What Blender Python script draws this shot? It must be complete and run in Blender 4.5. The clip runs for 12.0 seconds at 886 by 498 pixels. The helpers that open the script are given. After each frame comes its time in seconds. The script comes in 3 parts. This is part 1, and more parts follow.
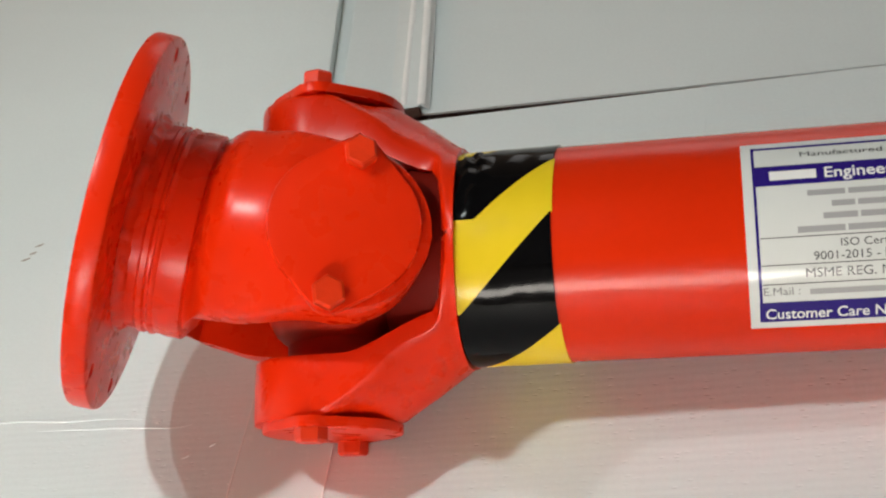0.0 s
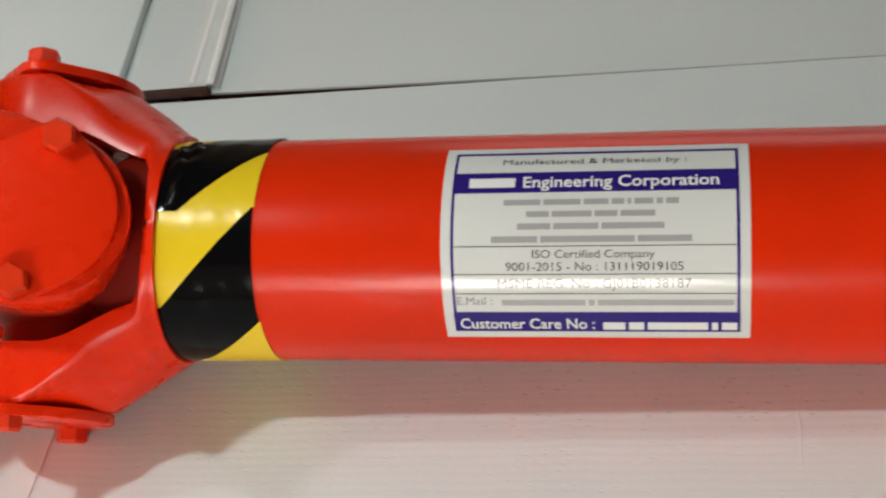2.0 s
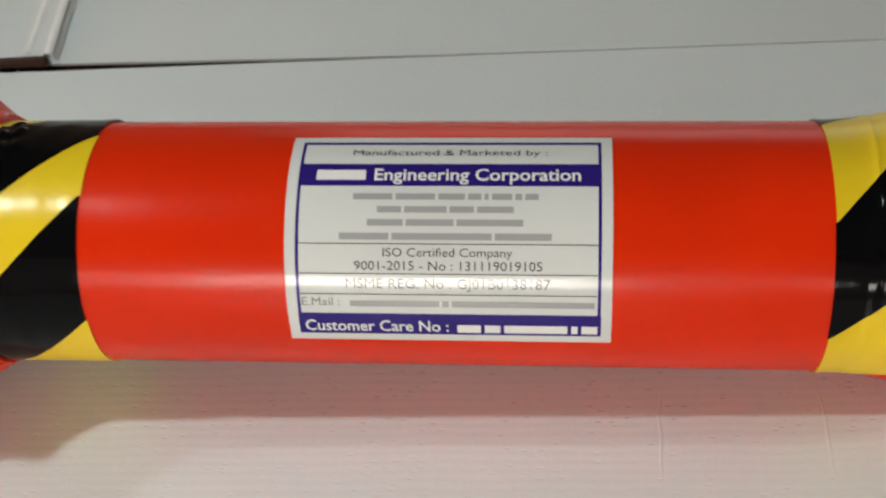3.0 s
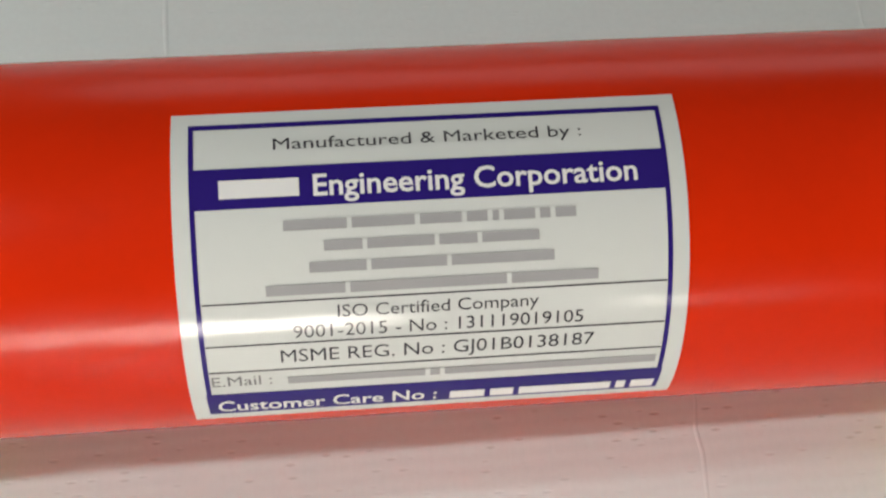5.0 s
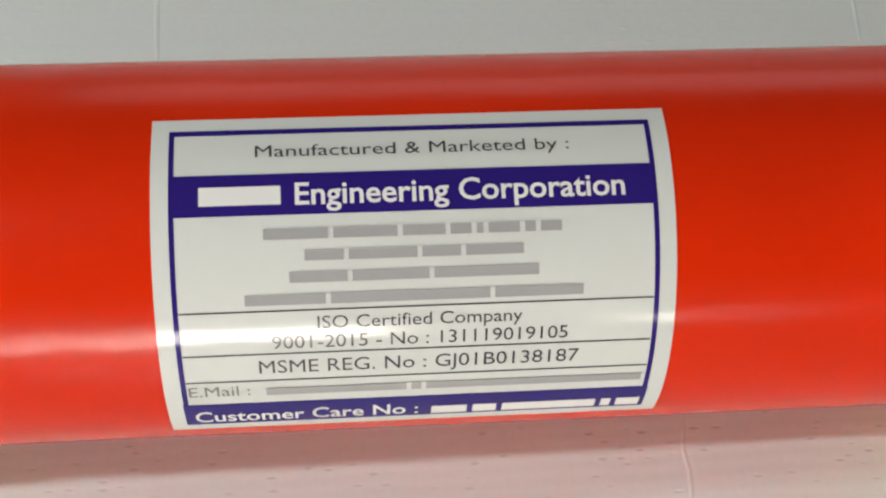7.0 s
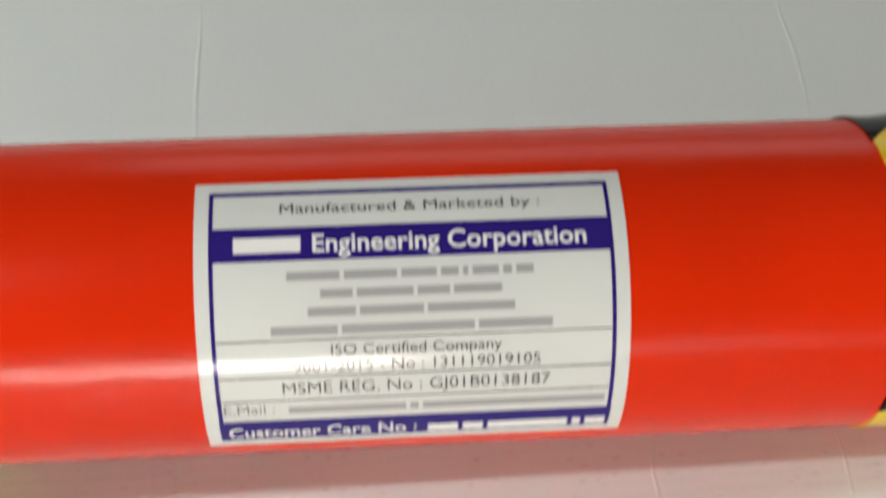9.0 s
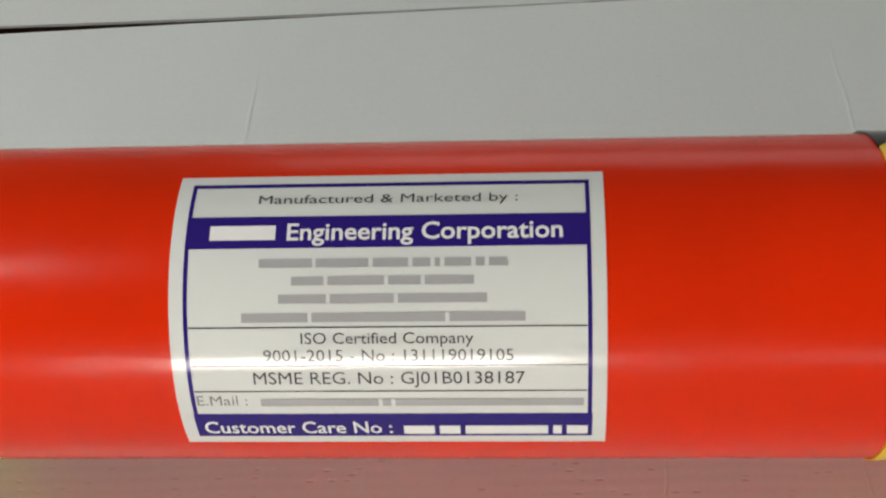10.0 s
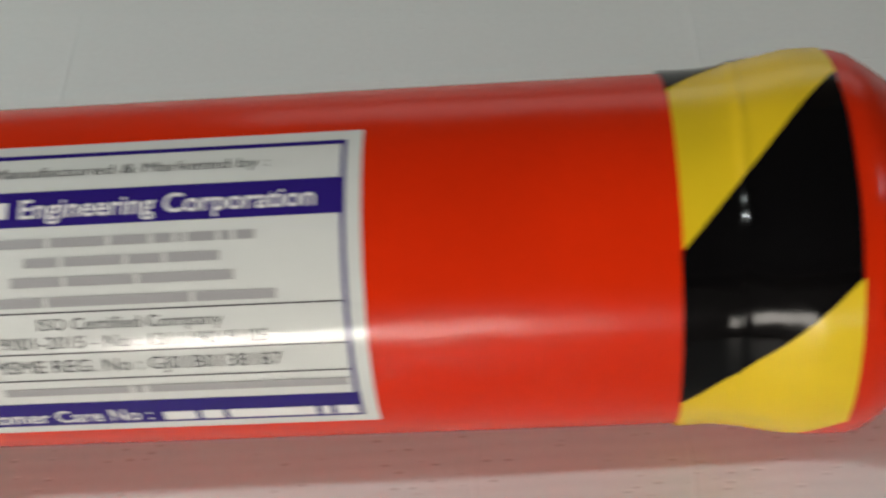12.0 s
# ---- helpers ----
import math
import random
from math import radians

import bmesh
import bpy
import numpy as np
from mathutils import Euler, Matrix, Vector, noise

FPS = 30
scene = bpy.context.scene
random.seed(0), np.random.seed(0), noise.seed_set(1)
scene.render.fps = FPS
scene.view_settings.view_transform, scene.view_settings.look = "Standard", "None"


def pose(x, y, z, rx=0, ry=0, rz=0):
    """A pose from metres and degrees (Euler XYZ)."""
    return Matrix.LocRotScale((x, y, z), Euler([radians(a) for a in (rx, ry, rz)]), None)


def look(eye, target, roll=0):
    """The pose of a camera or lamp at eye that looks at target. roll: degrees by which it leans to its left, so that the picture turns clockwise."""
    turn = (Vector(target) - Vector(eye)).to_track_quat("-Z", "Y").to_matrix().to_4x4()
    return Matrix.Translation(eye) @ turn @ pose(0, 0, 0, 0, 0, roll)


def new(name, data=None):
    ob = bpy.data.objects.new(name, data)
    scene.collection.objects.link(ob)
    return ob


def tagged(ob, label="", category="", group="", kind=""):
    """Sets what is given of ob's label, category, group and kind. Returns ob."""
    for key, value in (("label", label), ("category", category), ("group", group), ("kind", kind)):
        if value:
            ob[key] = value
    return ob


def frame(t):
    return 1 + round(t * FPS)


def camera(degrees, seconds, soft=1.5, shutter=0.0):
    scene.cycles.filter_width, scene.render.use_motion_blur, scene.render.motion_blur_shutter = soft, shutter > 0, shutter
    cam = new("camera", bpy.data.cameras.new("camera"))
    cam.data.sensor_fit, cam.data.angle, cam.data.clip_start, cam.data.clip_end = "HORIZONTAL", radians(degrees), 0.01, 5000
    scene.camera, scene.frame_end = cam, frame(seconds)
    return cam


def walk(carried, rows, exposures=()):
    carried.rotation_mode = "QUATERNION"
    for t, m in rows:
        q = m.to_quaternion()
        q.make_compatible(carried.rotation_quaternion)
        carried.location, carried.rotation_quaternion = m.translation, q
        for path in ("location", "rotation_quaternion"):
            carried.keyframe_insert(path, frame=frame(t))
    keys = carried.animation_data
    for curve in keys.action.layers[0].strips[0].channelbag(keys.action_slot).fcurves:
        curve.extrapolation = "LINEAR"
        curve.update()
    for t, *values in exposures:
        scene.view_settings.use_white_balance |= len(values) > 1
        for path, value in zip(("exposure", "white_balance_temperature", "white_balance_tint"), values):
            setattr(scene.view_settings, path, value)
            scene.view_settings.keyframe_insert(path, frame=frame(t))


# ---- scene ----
# the camera, carried by hand over a propeller shaft that lies on white cardboard
cam = camera(37.85, 12.0, soft=2.2, shutter=0.35)
PATH = [
    (0.0, pose(-0.0403, -0.3879, 0.4324, 47.19, 14.23, 6.94)),
    (0.5, pose(-0.0336, -0.3871, 0.4333, 47.19, 13.99, 6.49)),
    (1.0, pose(-0.0112, -0.3866, 0.4296, 47.19, 12.88, 7.10)),
    (1.5, pose(0.0314, -0.3701, 0.4195, 46.68, 12.26, 7.77)),
    (2.0, pose(0.0522, -0.3606, 0.4137, 45.80, 10.80, 7.40)),
    (2.5, pose(0.0633, -0.3581, 0.4083, 46.35, 8.87, 5.75)),
    (2.7, pose(0.0616, -0.3523, 0.4037, 46.00, 7.81, 5.15)),
    (4.3, pose(0.0020, -0.1807, 0.3651, 29.90, 1.26, -3.66)),
    (4.5, pose(-0.0050, -0.1683, 0.3565, 29.47, 0.81, -4.52)),
    (5.0, pose(-0.0074, -0.1432, 0.3432, 25.58, -0.16, -4.83)),
    (5.5, pose(-0.0069, -0.1365, 0.3356, 25.83, -0.68, -5.34)),
    (6.0, pose(-0.0100, -0.1302, 0.3330, 24.22, -0.72, -4.47)),
    (6.5, pose(-0.0068, -0.1359, 0.3373, 25.55, -0.80, -4.31)),
    (7.0, pose(-0.0030, -0.1416, 0.3390, 26.14, -0.50, -3.83)),
    (7.2, pose(-0.0000, -0.1417, 0.3423, 26.01, -0.06, -3.54)),
    (8.8, pose(0.0085, -0.1795, 0.3741, 28.97, 1.41, -2.67)),
    (9.0, pose(0.0028, -0.1794, 0.3828, 30.35, 0.72, -3.65)),
    (9.2, pose(0.0094, -0.1880, 0.3783, 34.68, 1.58, -2.87)),
    (9.5, pose(0.0192, -0.2008, 0.3716, 35.62, 2.29, -2.46)),
    (10.0, pose(0.0524, -0.2140, 0.3528, 37.85, 6.45, 1.95)),
    (10.5, pose(0.0664, -0.2047, 0.3416, 35.63, 10.26, 2.23)),
    (11.0, pose(0.0707, -0.1887, 0.3359, 33.52, 11.61, 1.69)),
    (11.5, pose(0.0769, -0.1846, 0.3354, 33.07, 10.62, 1.67)),
    (11.7, pose(0.0790, -0.1857, 0.3387, 32.82, 9.27, -0.11)),
    (11.8, pose(0.0800, -0.1862, 0.3404, 33.05, 6.83, -0.13)),
    (12.0, pose(0.1096, -0.1860, 0.3325, 33.69, 7.80, 0.15)),
]
walk(cam, PATH, exposures=[(0.0, 0.13), (0.5, 0.24), (1.0, 0.27), (1.5, 0.17), (2.7, 0.02), (4.5, 0.08), (5.5, 0.13), (9.0, 0.27), (9.5, 0.27), (10.5, -0.06), (12.0, -0.03)])

# ---- light, all unseen: two lamps over the joint and a weak side lamp, set from the shadows; a strip lamp and two small wall lamps, set from reflections; glowing panels on four sides and overhead, added for fill ----
AXIS_Z = 0.0550          # height of the shaft's axis over the cardboard


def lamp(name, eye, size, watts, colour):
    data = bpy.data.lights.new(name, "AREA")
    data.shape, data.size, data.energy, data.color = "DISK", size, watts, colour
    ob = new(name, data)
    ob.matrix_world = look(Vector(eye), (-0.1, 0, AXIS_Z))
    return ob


# unseen lamps, placed to fit the shadows and keep glints off the label
lamp("unseen_lamp_light", (-0.42, -0.12, 0.71), 0.035, 1.95, (0.93, 1.0, 0.965))
lamp("unseen_lamp_light", (-0.92, 0.07, 1.2), 0.03, 2.4, (0.93, 1.0, 0.965))
lamp("side_lamp_light", (0.80, 0.04, 0.62), 0.03, 0.55, (0.92, 1.0, 0.985))
world = bpy.data.worlds.new("room_air")
scene.world = world
world.use_nodes = True
world.node_tree.nodes["Background"].inputs[0].default_value = (0.9, 0.95, 1.0, 1)
world.node_tree.nodes["Background"].inputs[1].default_value = 0.0


# ---- materials ----
def material(name, colour, rough, metal=0.0, grain=0.0, grain_size=300.0, stain=0.0, stain_size=12.0,
             bump=0.0, bump_size=400.0, coat=0.0, rough_var=0.03, gloss=0.5):
    """A painted, printed or paper surface: colour with stains and grain, roughness that varies, fine relief."""
    m = bpy.data.materials.new(name)
    m.use_nodes = True
    nt = m.node_tree
    b = nt.nodes["Principled BSDF"]
    b.inputs["Metallic"].default_value = metal
    b.inputs["Specular IOR Level"].default_value = gloss
    if coat:
        b.inputs["Coat Weight"].default_value = coat
        b.inputs["Coat Roughness"].default_value = 0.08
    co = nt.nodes.new("ShaderNodeTexCoord").outputs["Object"]

    def noise_at(scale, detail):
        n = nt.nodes.new("ShaderNodeTexNoise")
        n.inputs["Scale"].default_value, n.inputs["Detail"].default_value = scale, detail
        nt.links.new(co, n.inputs["Vector"])
        return n.outputs["Fac"]

    def spread(fac, lo, hi):
        r = nt.nodes.new("ShaderNodeMapRange")
        r.inputs["From Min"].default_value, r.inputs["From Max"].default_value = 0.3, 0.7
        r.inputs["To Min"].default_value, r.inputs["To Max"].default_value = lo, hi
        nt.links.new(fac, r.inputs["Value"])
        return r.outputs["Result"]

    big, small = noise_at(stain_size, 4), noise_at(grain_size, 3)
    mul = nt.nodes.new("ShaderNodeMath")
    mul.operation = "MULTIPLY"
    nt.links.new(spread(big, 1 - stain, 1.0), mul.inputs[0])
    nt.links.new(spread(small, 1 - grain, 1.0), mul.inputs[1])
    mix = nt.nodes.new("ShaderNodeMix")
    mix.data_type = "RGBA"
    mix.blend_type = "MULTIPLY"
    mix.inputs["Factor"].default_value = 1.0
    mix.inputs["A"].default_value = (*colour, 1)
    nt.links.new(mul.outputs[0], mix.inputs["B"])
    nt.links.new(mix.outputs["Result"], b.inputs["Base Color"])
    nt.links.new(spread(noise_at(stain_size * 3, 3), rough - rough_var, rough + rough_var), b.inputs["Roughness"])
    if bump:
        bp = nt.nodes.new("ShaderNodeBump")
        bp.inputs["Strength"].default_value = 1.0
        bp.inputs["Distance"].default_value = bump
        nt.links.new(noise_at(bump_size, 3), bp.inputs["Height"])
        nt.links.new(bp.outputs["Normal"], b.inputs["Normal"])
    return m


PIT = 0.0001           # depth of the small dents in the cardboard


def cardboard(name, colour, flute=0.0042, depth=0.000035):
    """White-faced corrugated cardboard: faint flutes show through, with dents whose shade is partly put into the
    colour.
    """
    m = material(name, colour, 0.40, gloss=0.4, grain=0.03, grain_size=500, stain=0.05, stain_size=6, bump=0.0)
    nt = m.node_tree
    b = nt.nodes["Principled BSDF"]
    co = nt.nodes.new("ShaderNodeTexCoord").outputs["Object"]
    wave = nt.nodes.new("ShaderNodeTexWave")
    wave.bands_direction = "Y"
    wave.inputs["Scale"].default_value = 2 * math.pi / (20 * flute)
    wave.inputs["Distortion"].default_value = 3.0
    wave.inputs["Detail"].default_value = 1.0
    wave.inputs["Detail Scale"].default_value = 0.3
    nt.links.new(co, wave.inputs["Vector"])
    ribs = nt.nodes.new("ShaderNodeTexNoise")
    ribs.inputs["Scale"].default_value, ribs.inputs["Detail"].default_value = 1.0, 3
    mp = nt.nodes.new("ShaderNodeMapping")
    mp.inputs["Scale"].default_value = (190, 14, 1)
    nt.links.new(co, mp.inputs["Vector"])
    nt.links.new(mp.outputs[0], ribs.inputs["Vector"])
    dents = nt.nodes.new("ShaderNodeTexNoise")
    dents.inputs["Scale"].default_value, dents.inputs["Detail"].default_value = 18, 3
    nt.links.new(co, dents.inputs["Vector"])
    split = nt.nodes.new("ShaderNodeSeparateXYZ")
    nt.links.new(co, split.inputs[0])
    thin = nt.nodes.new("ShaderNodeMapRange")
    thin.inputs["From Min"].default_value, thin.inputs["From Max"].default_value = 0.06, 0.0
    nt.links.new(split.outputs["Y"], thin.inputs["Value"])
    shown = nt.nodes.new("ShaderNodeMath")
    shown.operation = "MULTIPLY"
    nt.links.new(wave.outputs["Fac"], shown.inputs[0])
    nt.links.new(thin.outputs["Result"], shown.inputs[1])
    # rows of small pressed dents along the flutes
    grid = nt.nodes.new("ShaderNodeMapping")
    grid.inputs["Scale"].default_value = (150, 400, 1)
    nt.links.new(co, grid.inputs["Vector"])
    cells = nt.nodes.new("ShaderNodeTexVoronoi")
    cells.inputs["Scale"].default_value = 1.0
    cells.inputs["Randomness"].default_value = 0.75
    nt.links.new(grid.outputs[0], cells.inputs["Vector"])
    pits = nt.nodes.new("ShaderNodeMapRange")
    pits.interpolation_type = "SMOOTHSTEP"
    pits.inputs["From Min"].default_value, pits.inputs["From Max"].default_value = 0.05, 0.28
    nt.links.new(cells.outputs["Distance"], pits.inputs["Value"])
    # the dents' shade is put into a darker colour, in patches
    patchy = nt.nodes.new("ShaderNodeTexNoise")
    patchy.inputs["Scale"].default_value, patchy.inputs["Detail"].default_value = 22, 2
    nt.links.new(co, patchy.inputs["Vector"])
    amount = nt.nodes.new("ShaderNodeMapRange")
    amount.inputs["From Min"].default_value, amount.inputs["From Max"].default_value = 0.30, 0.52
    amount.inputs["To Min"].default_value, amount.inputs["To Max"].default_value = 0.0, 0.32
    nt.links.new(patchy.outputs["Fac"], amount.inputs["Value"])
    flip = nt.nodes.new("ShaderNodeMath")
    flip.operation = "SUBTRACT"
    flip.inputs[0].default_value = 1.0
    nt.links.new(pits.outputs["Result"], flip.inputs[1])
    dent_tone = nt.nodes.new("ShaderNodeMath")
    dent_tone.operation = "MULTIPLY"
    nt.links.new(flip.outputs[0], dent_tone.inputs[0])
    # this colour is kept to the strip where the shaft's shadow falls
    shadow_band = nt.nodes.new("ShaderNodeMapRange")
    shadow_band.inputs["From Min"].default_value, shadow_band.inputs["From Max"].default_value = 0.056, 0.040
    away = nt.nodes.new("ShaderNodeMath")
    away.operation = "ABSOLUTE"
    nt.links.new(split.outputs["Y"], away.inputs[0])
    nt.links.new(away.outputs[0], shadow_band.inputs["Value"])
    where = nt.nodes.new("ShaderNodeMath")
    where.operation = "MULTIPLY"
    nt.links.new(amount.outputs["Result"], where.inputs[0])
    nt.links.new(shadow_band.outputs["Result"], where.inputs[1])
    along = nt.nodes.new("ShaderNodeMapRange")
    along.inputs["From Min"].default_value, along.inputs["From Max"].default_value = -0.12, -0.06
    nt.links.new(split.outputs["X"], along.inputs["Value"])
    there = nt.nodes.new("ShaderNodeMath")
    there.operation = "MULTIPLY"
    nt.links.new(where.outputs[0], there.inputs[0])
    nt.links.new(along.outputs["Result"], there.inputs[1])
    nt.links.new(there.outputs[0], dent_tone.inputs[1])
    darkened = nt.nodes.new("ShaderNodeMix")
    darkened.data_type = "RGBA"
    darkened.inputs["B"].default_value = (0.30, 0.26, 0.22, 1)
    nt.links.new(dent_tone.outputs[0], darkened.inputs["Factor"])
    nt.links.new(b.inputs["Base Color"].links[0].from_socket, darkened.inputs["A"])
    nt.links.new(darkened.outputs["Result"], b.inputs["Base Color"])
    last = None
    for out, dist in ((shown.outputs[0], depth), (ribs.outputs["Fac"], 0.00014), (pits.outputs["Result"], PIT), (dents.outputs["Fac"], 0.0012)):
        bp = nt.nodes.new("ShaderNodeBump")
        bp.inputs["Distance"].default_value = dist
        nt.links.new(out, bp.inputs["Height"])
        if last:
            nt.links.new(last.outputs["Normal"], bp.inputs["Normal"])
        last = bp
    nt.links.new(last.outputs["Normal"], b.inputs["Normal"])
    return m


def glow(name, colour, strength):
    m = bpy.data.materials.new(name)
    m.use_nodes = True
    b = m.node_tree.nodes["Principled BSDF"]
    b.inputs["Base Color"].default_value = (0, 0, 0, 1)
    b.inputs["Emission Color"].default_value = (*colour, 1)
    b.inputs["Emission Strength"].default_value = strength
    return m


RED = (0.76, 0.023, 0.0015)
red_tube = material("red_gloss_paint", (0.71, 0.025, 0.0015), 0.235, rough_var=0.03, grain=0.03, stain=0.14, stain_size=16, bump=0.0005, bump_size=36, gloss=0.19)
red_cast = material("red_paint_on_casting", RED, 0.28, rough_var=0.02, grain=0.01, stain=0.03, stain_size=30, bump=0.000012, bump_size=60, gloss=0.22)
# the shade in the joint's gap is put into a darker red
red_gap_shade = material("red_darkened_for_gap_shade", (0.16, 0.007, 0.003), 0.5, stain=0.25, stain_size=50, gloss=0.1)
# darker than the castings: shade between the yokes is put into the colour
red_cross = material("red_cross_with_shade", (0.50, 0.018, 0.003), 0.45, stain=0.25, stain_size=60, gloss=0.15)
red_bolt = material("red_paint_on_bolt", (0.74, 0.036, 0.006), 0.36, grain=0.05, stain=0.1, stain_size=90, bump=0.0002, bump_size=300, gloss=0.2)
tape_yellow = material("yellow_vinyl", (0.77, 0.55, 0.016), 0.24, stain=0.05, stain_size=60, bump=0.0002, bump_size=45, gloss=0.3)
tape_black = material("black_vinyl", (0.0025, 0.0025, 0.003), 0.11, stain=0.1, stain_size=60, bump=0.0002, bump_size=45, gloss=0.10)
paper = material("label_white", (0.645, 0.67, 0.655), 0.13, gloss=0.3, grain=0.01, stain=0.02, stain_size=30, bump=0.00001, bump_size=200)
ink_blue = material("label_blue_ink", (0.024, 0.012, 0.17), 0.14, gloss=0.25, stain=0.05, stain_size=80)
ink_grey = material("label_grey_ink", (0.055, 0.055, 0.065), 0.16)
ink_light = material("label_pale_grey_ink", (0.20, 0.20, 0.21), 0.16)
ink_bar = material("label_fine_print", (0.36, 0.36, 0.37), 0.15)
ink_white = material("label_reversed_print", (0.78, 0.78, 0.78), 0.14)
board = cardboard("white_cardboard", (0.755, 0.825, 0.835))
board_back = cardboard("white_cardboard_panel", (0.71, 0.775, 0.785), depth=0.00001)
edge_and_gap_brown = material("brown_edge_and_gap_shade", (0.075, 0.032, 0.02), 0.8, grain=0.3, grain_size=600, stain=0.3, stain_size=90, bump=0.0008, bump_size=500)
clear_tape = material("clear_packing_tape", (0.77, 0.82, 0.82), 0.22, gloss=0.45, stain=0.04, stain_size=40, bump=0.0005, bump_size=45)
floor_tape = material("clear_tape_on_cardboard", (0.75, 0.81, 0.81), 0.25, stain=0.05, stain_size=40, bump=0.0003, bump_size=45, gloss=0.3)
# near-white base colour stands in for the glint along the tape's folds
tape_fold = material("glint_white_tape_fold", (0.94, 0.95, 0.95), 0.16, gloss=0.6, stain=0.05, stain_size=90, bump=0.0003, bump_size=120)
ceiling_paint = material("plain_ceiling", (0.5, 0.48, 0.45), 0.8, stain=0.1, stain_size=1.5)
# unseen walls and floor, tinted warm so that their bounce warms the fill
wall_paint = material("beige_wall_paint", (0.38, 0.32, 0.26), 0.7, stain=0.06, stain_size=1.5)
floor_paint = material("grey_floor", (0.30, 0.26, 0.22), 0.5, stain=0.2, stain_size=2.0)


# ---- mesh helpers ----
def part(name, bm, mat, parent=None, label="", smooth=True):
    me = bpy.data.meshes.new(name)
    bmesh.ops.recalc_face_normals(bm, faces=bm.faces)
    bm.to_mesh(me)
    bm.free()
    for poly in me.polygons:
        poly.use_smooth = smooth
    me.materials.append(mat)
    ob = new(name, me)
    if smooth:
        me.set_sharp_from_angle(angle=radians(38))
    if parent:
        ob.parent = parent
    if label:
        tagged(ob, label)
    return ob


def slab(points, z0, z1, bevel=0.0, cuts=0):
    """A flat outline with thickness."""
    bm = bmesh.new()
    low = [bm.verts.new((x, y, z0)) for x, y in points]
    face = bm.faces.new(low)
    made = bmesh.ops.extrude_face_region(bm, geom=[face])["geom"]
    top = [v for v in made if isinstance(v, bmesh.types.BMVert)]
    for v in top:
        v.co.z = z1
    if bevel:
        tops = set(top)
        edges = [e for e in bm.edges if e.verts[0] in tops and e.verts[1] in tops]
        bmesh.ops.bevel(bm, geom=edges, offset=bevel, segments=2, affect="EDGES", profile=0.6)
    return bm


def box(x0, x1, y0, y1, z0, z1, bevel=0.0):
    return slab([(x0, y0), (x1, y0), (x1, y1), (x0, y1)], z0, z1, bevel)


def lathe(profile, frame_matrix, seg=72, wobble=0.0):
    """Turns (distance, radius) pairs about the local x axis."""
    bm = bmesh.new()
    rings = []
    for i, (d, r) in enumerate(profile):
        ring = []
        for k in range(seg):
            a = 2 * math.pi * k / seg
            rr = r + (wobble * noise.noise((d * 400, math.cos(a) * 9, math.sin(a) * 9)) if wobble else 0)
            ring.append(bm.verts.new((d, rr * math.cos(a), rr * math.sin(a))))
        rings.append(ring)
    for a, b in zip(rings, rings[1:]):
        for k in range(seg):
            bm.faces.new((a[k], a[(k + 1) % seg], b[(k + 1) % seg], b[k]))
    bm.faces.new(rings[0])
    bm.faces.new(list(reversed(rings[-1])))
    bm.transform(frame_matrix)
    return bm


def hull(points):
    points = sorted(set(points))

    def half(seq):
        out = []
        for q in seq:
            while len(out) > 1 and (out[-1][0] - out[-2][0]) * (q[1] - out[-2][1]) - (out[-1][1] - out[-2][1]) * (q[0] - out[-2][0]) <= 0:
                out.pop()
            out.append(q)
        return out[:-1]
    return half(points) + half(points[::-1])


def circle(cx, cy, r, n):
    return [(cx + r * math.cos(2 * math.pi * k / n), cy + r * math.sin(2 * math.pi * k / n)) for k in range(n)]


def frame_of(origin, u, e, w):
    m = Matrix.Identity(4)
    for i, axis in enumerate((u, e, w)):
        m[0][i], m[1][i], m[2][i] = axis
    m.translation = origin
    return m


def around(x, degrees, r):
    a = radians(degrees)
    return (x, r * math.sin(a), r * math.cos(a))


def patch(lo, hi, x0, x1, radius, thick=0.0003, nx=10, na=16):
    """A thin piece on the shaft between two angle lines lo(x) and hi(x); radius is a function of x."""
    bm = bmesh.new()
    grid = []
    for i in range(nx + 1):
        x = x0 + (x1 - x0) * i / nx
        row = []
        for j in range(na + 1):
            a = lo(x) + (hi(x) - lo(x)) * j / na
            row.append(bm.verts.new(around(x, a, radius(x, a) + thick)))
        grid.append(row)
    for i in range(nx):
        for j in range(na):
            bm.faces.new((grid[i][j], grid[i][j + 1], grid[i + 1][j + 1], grid[i + 1][j]))
    rim = [e for e in bm.edges if e.is_boundary]
    made = bmesh.ops.extrude_edge_only(bm, edges=rim)["geom"]
    for v in made:
        if isinstance(v, bmesh.types.BMVert):
            yz = Vector((v.co.y, v.co.z))
            yz *= (yz.length - thick * 1.4) / yz.length
            v.co.y, v.co.z = yz
    return bm


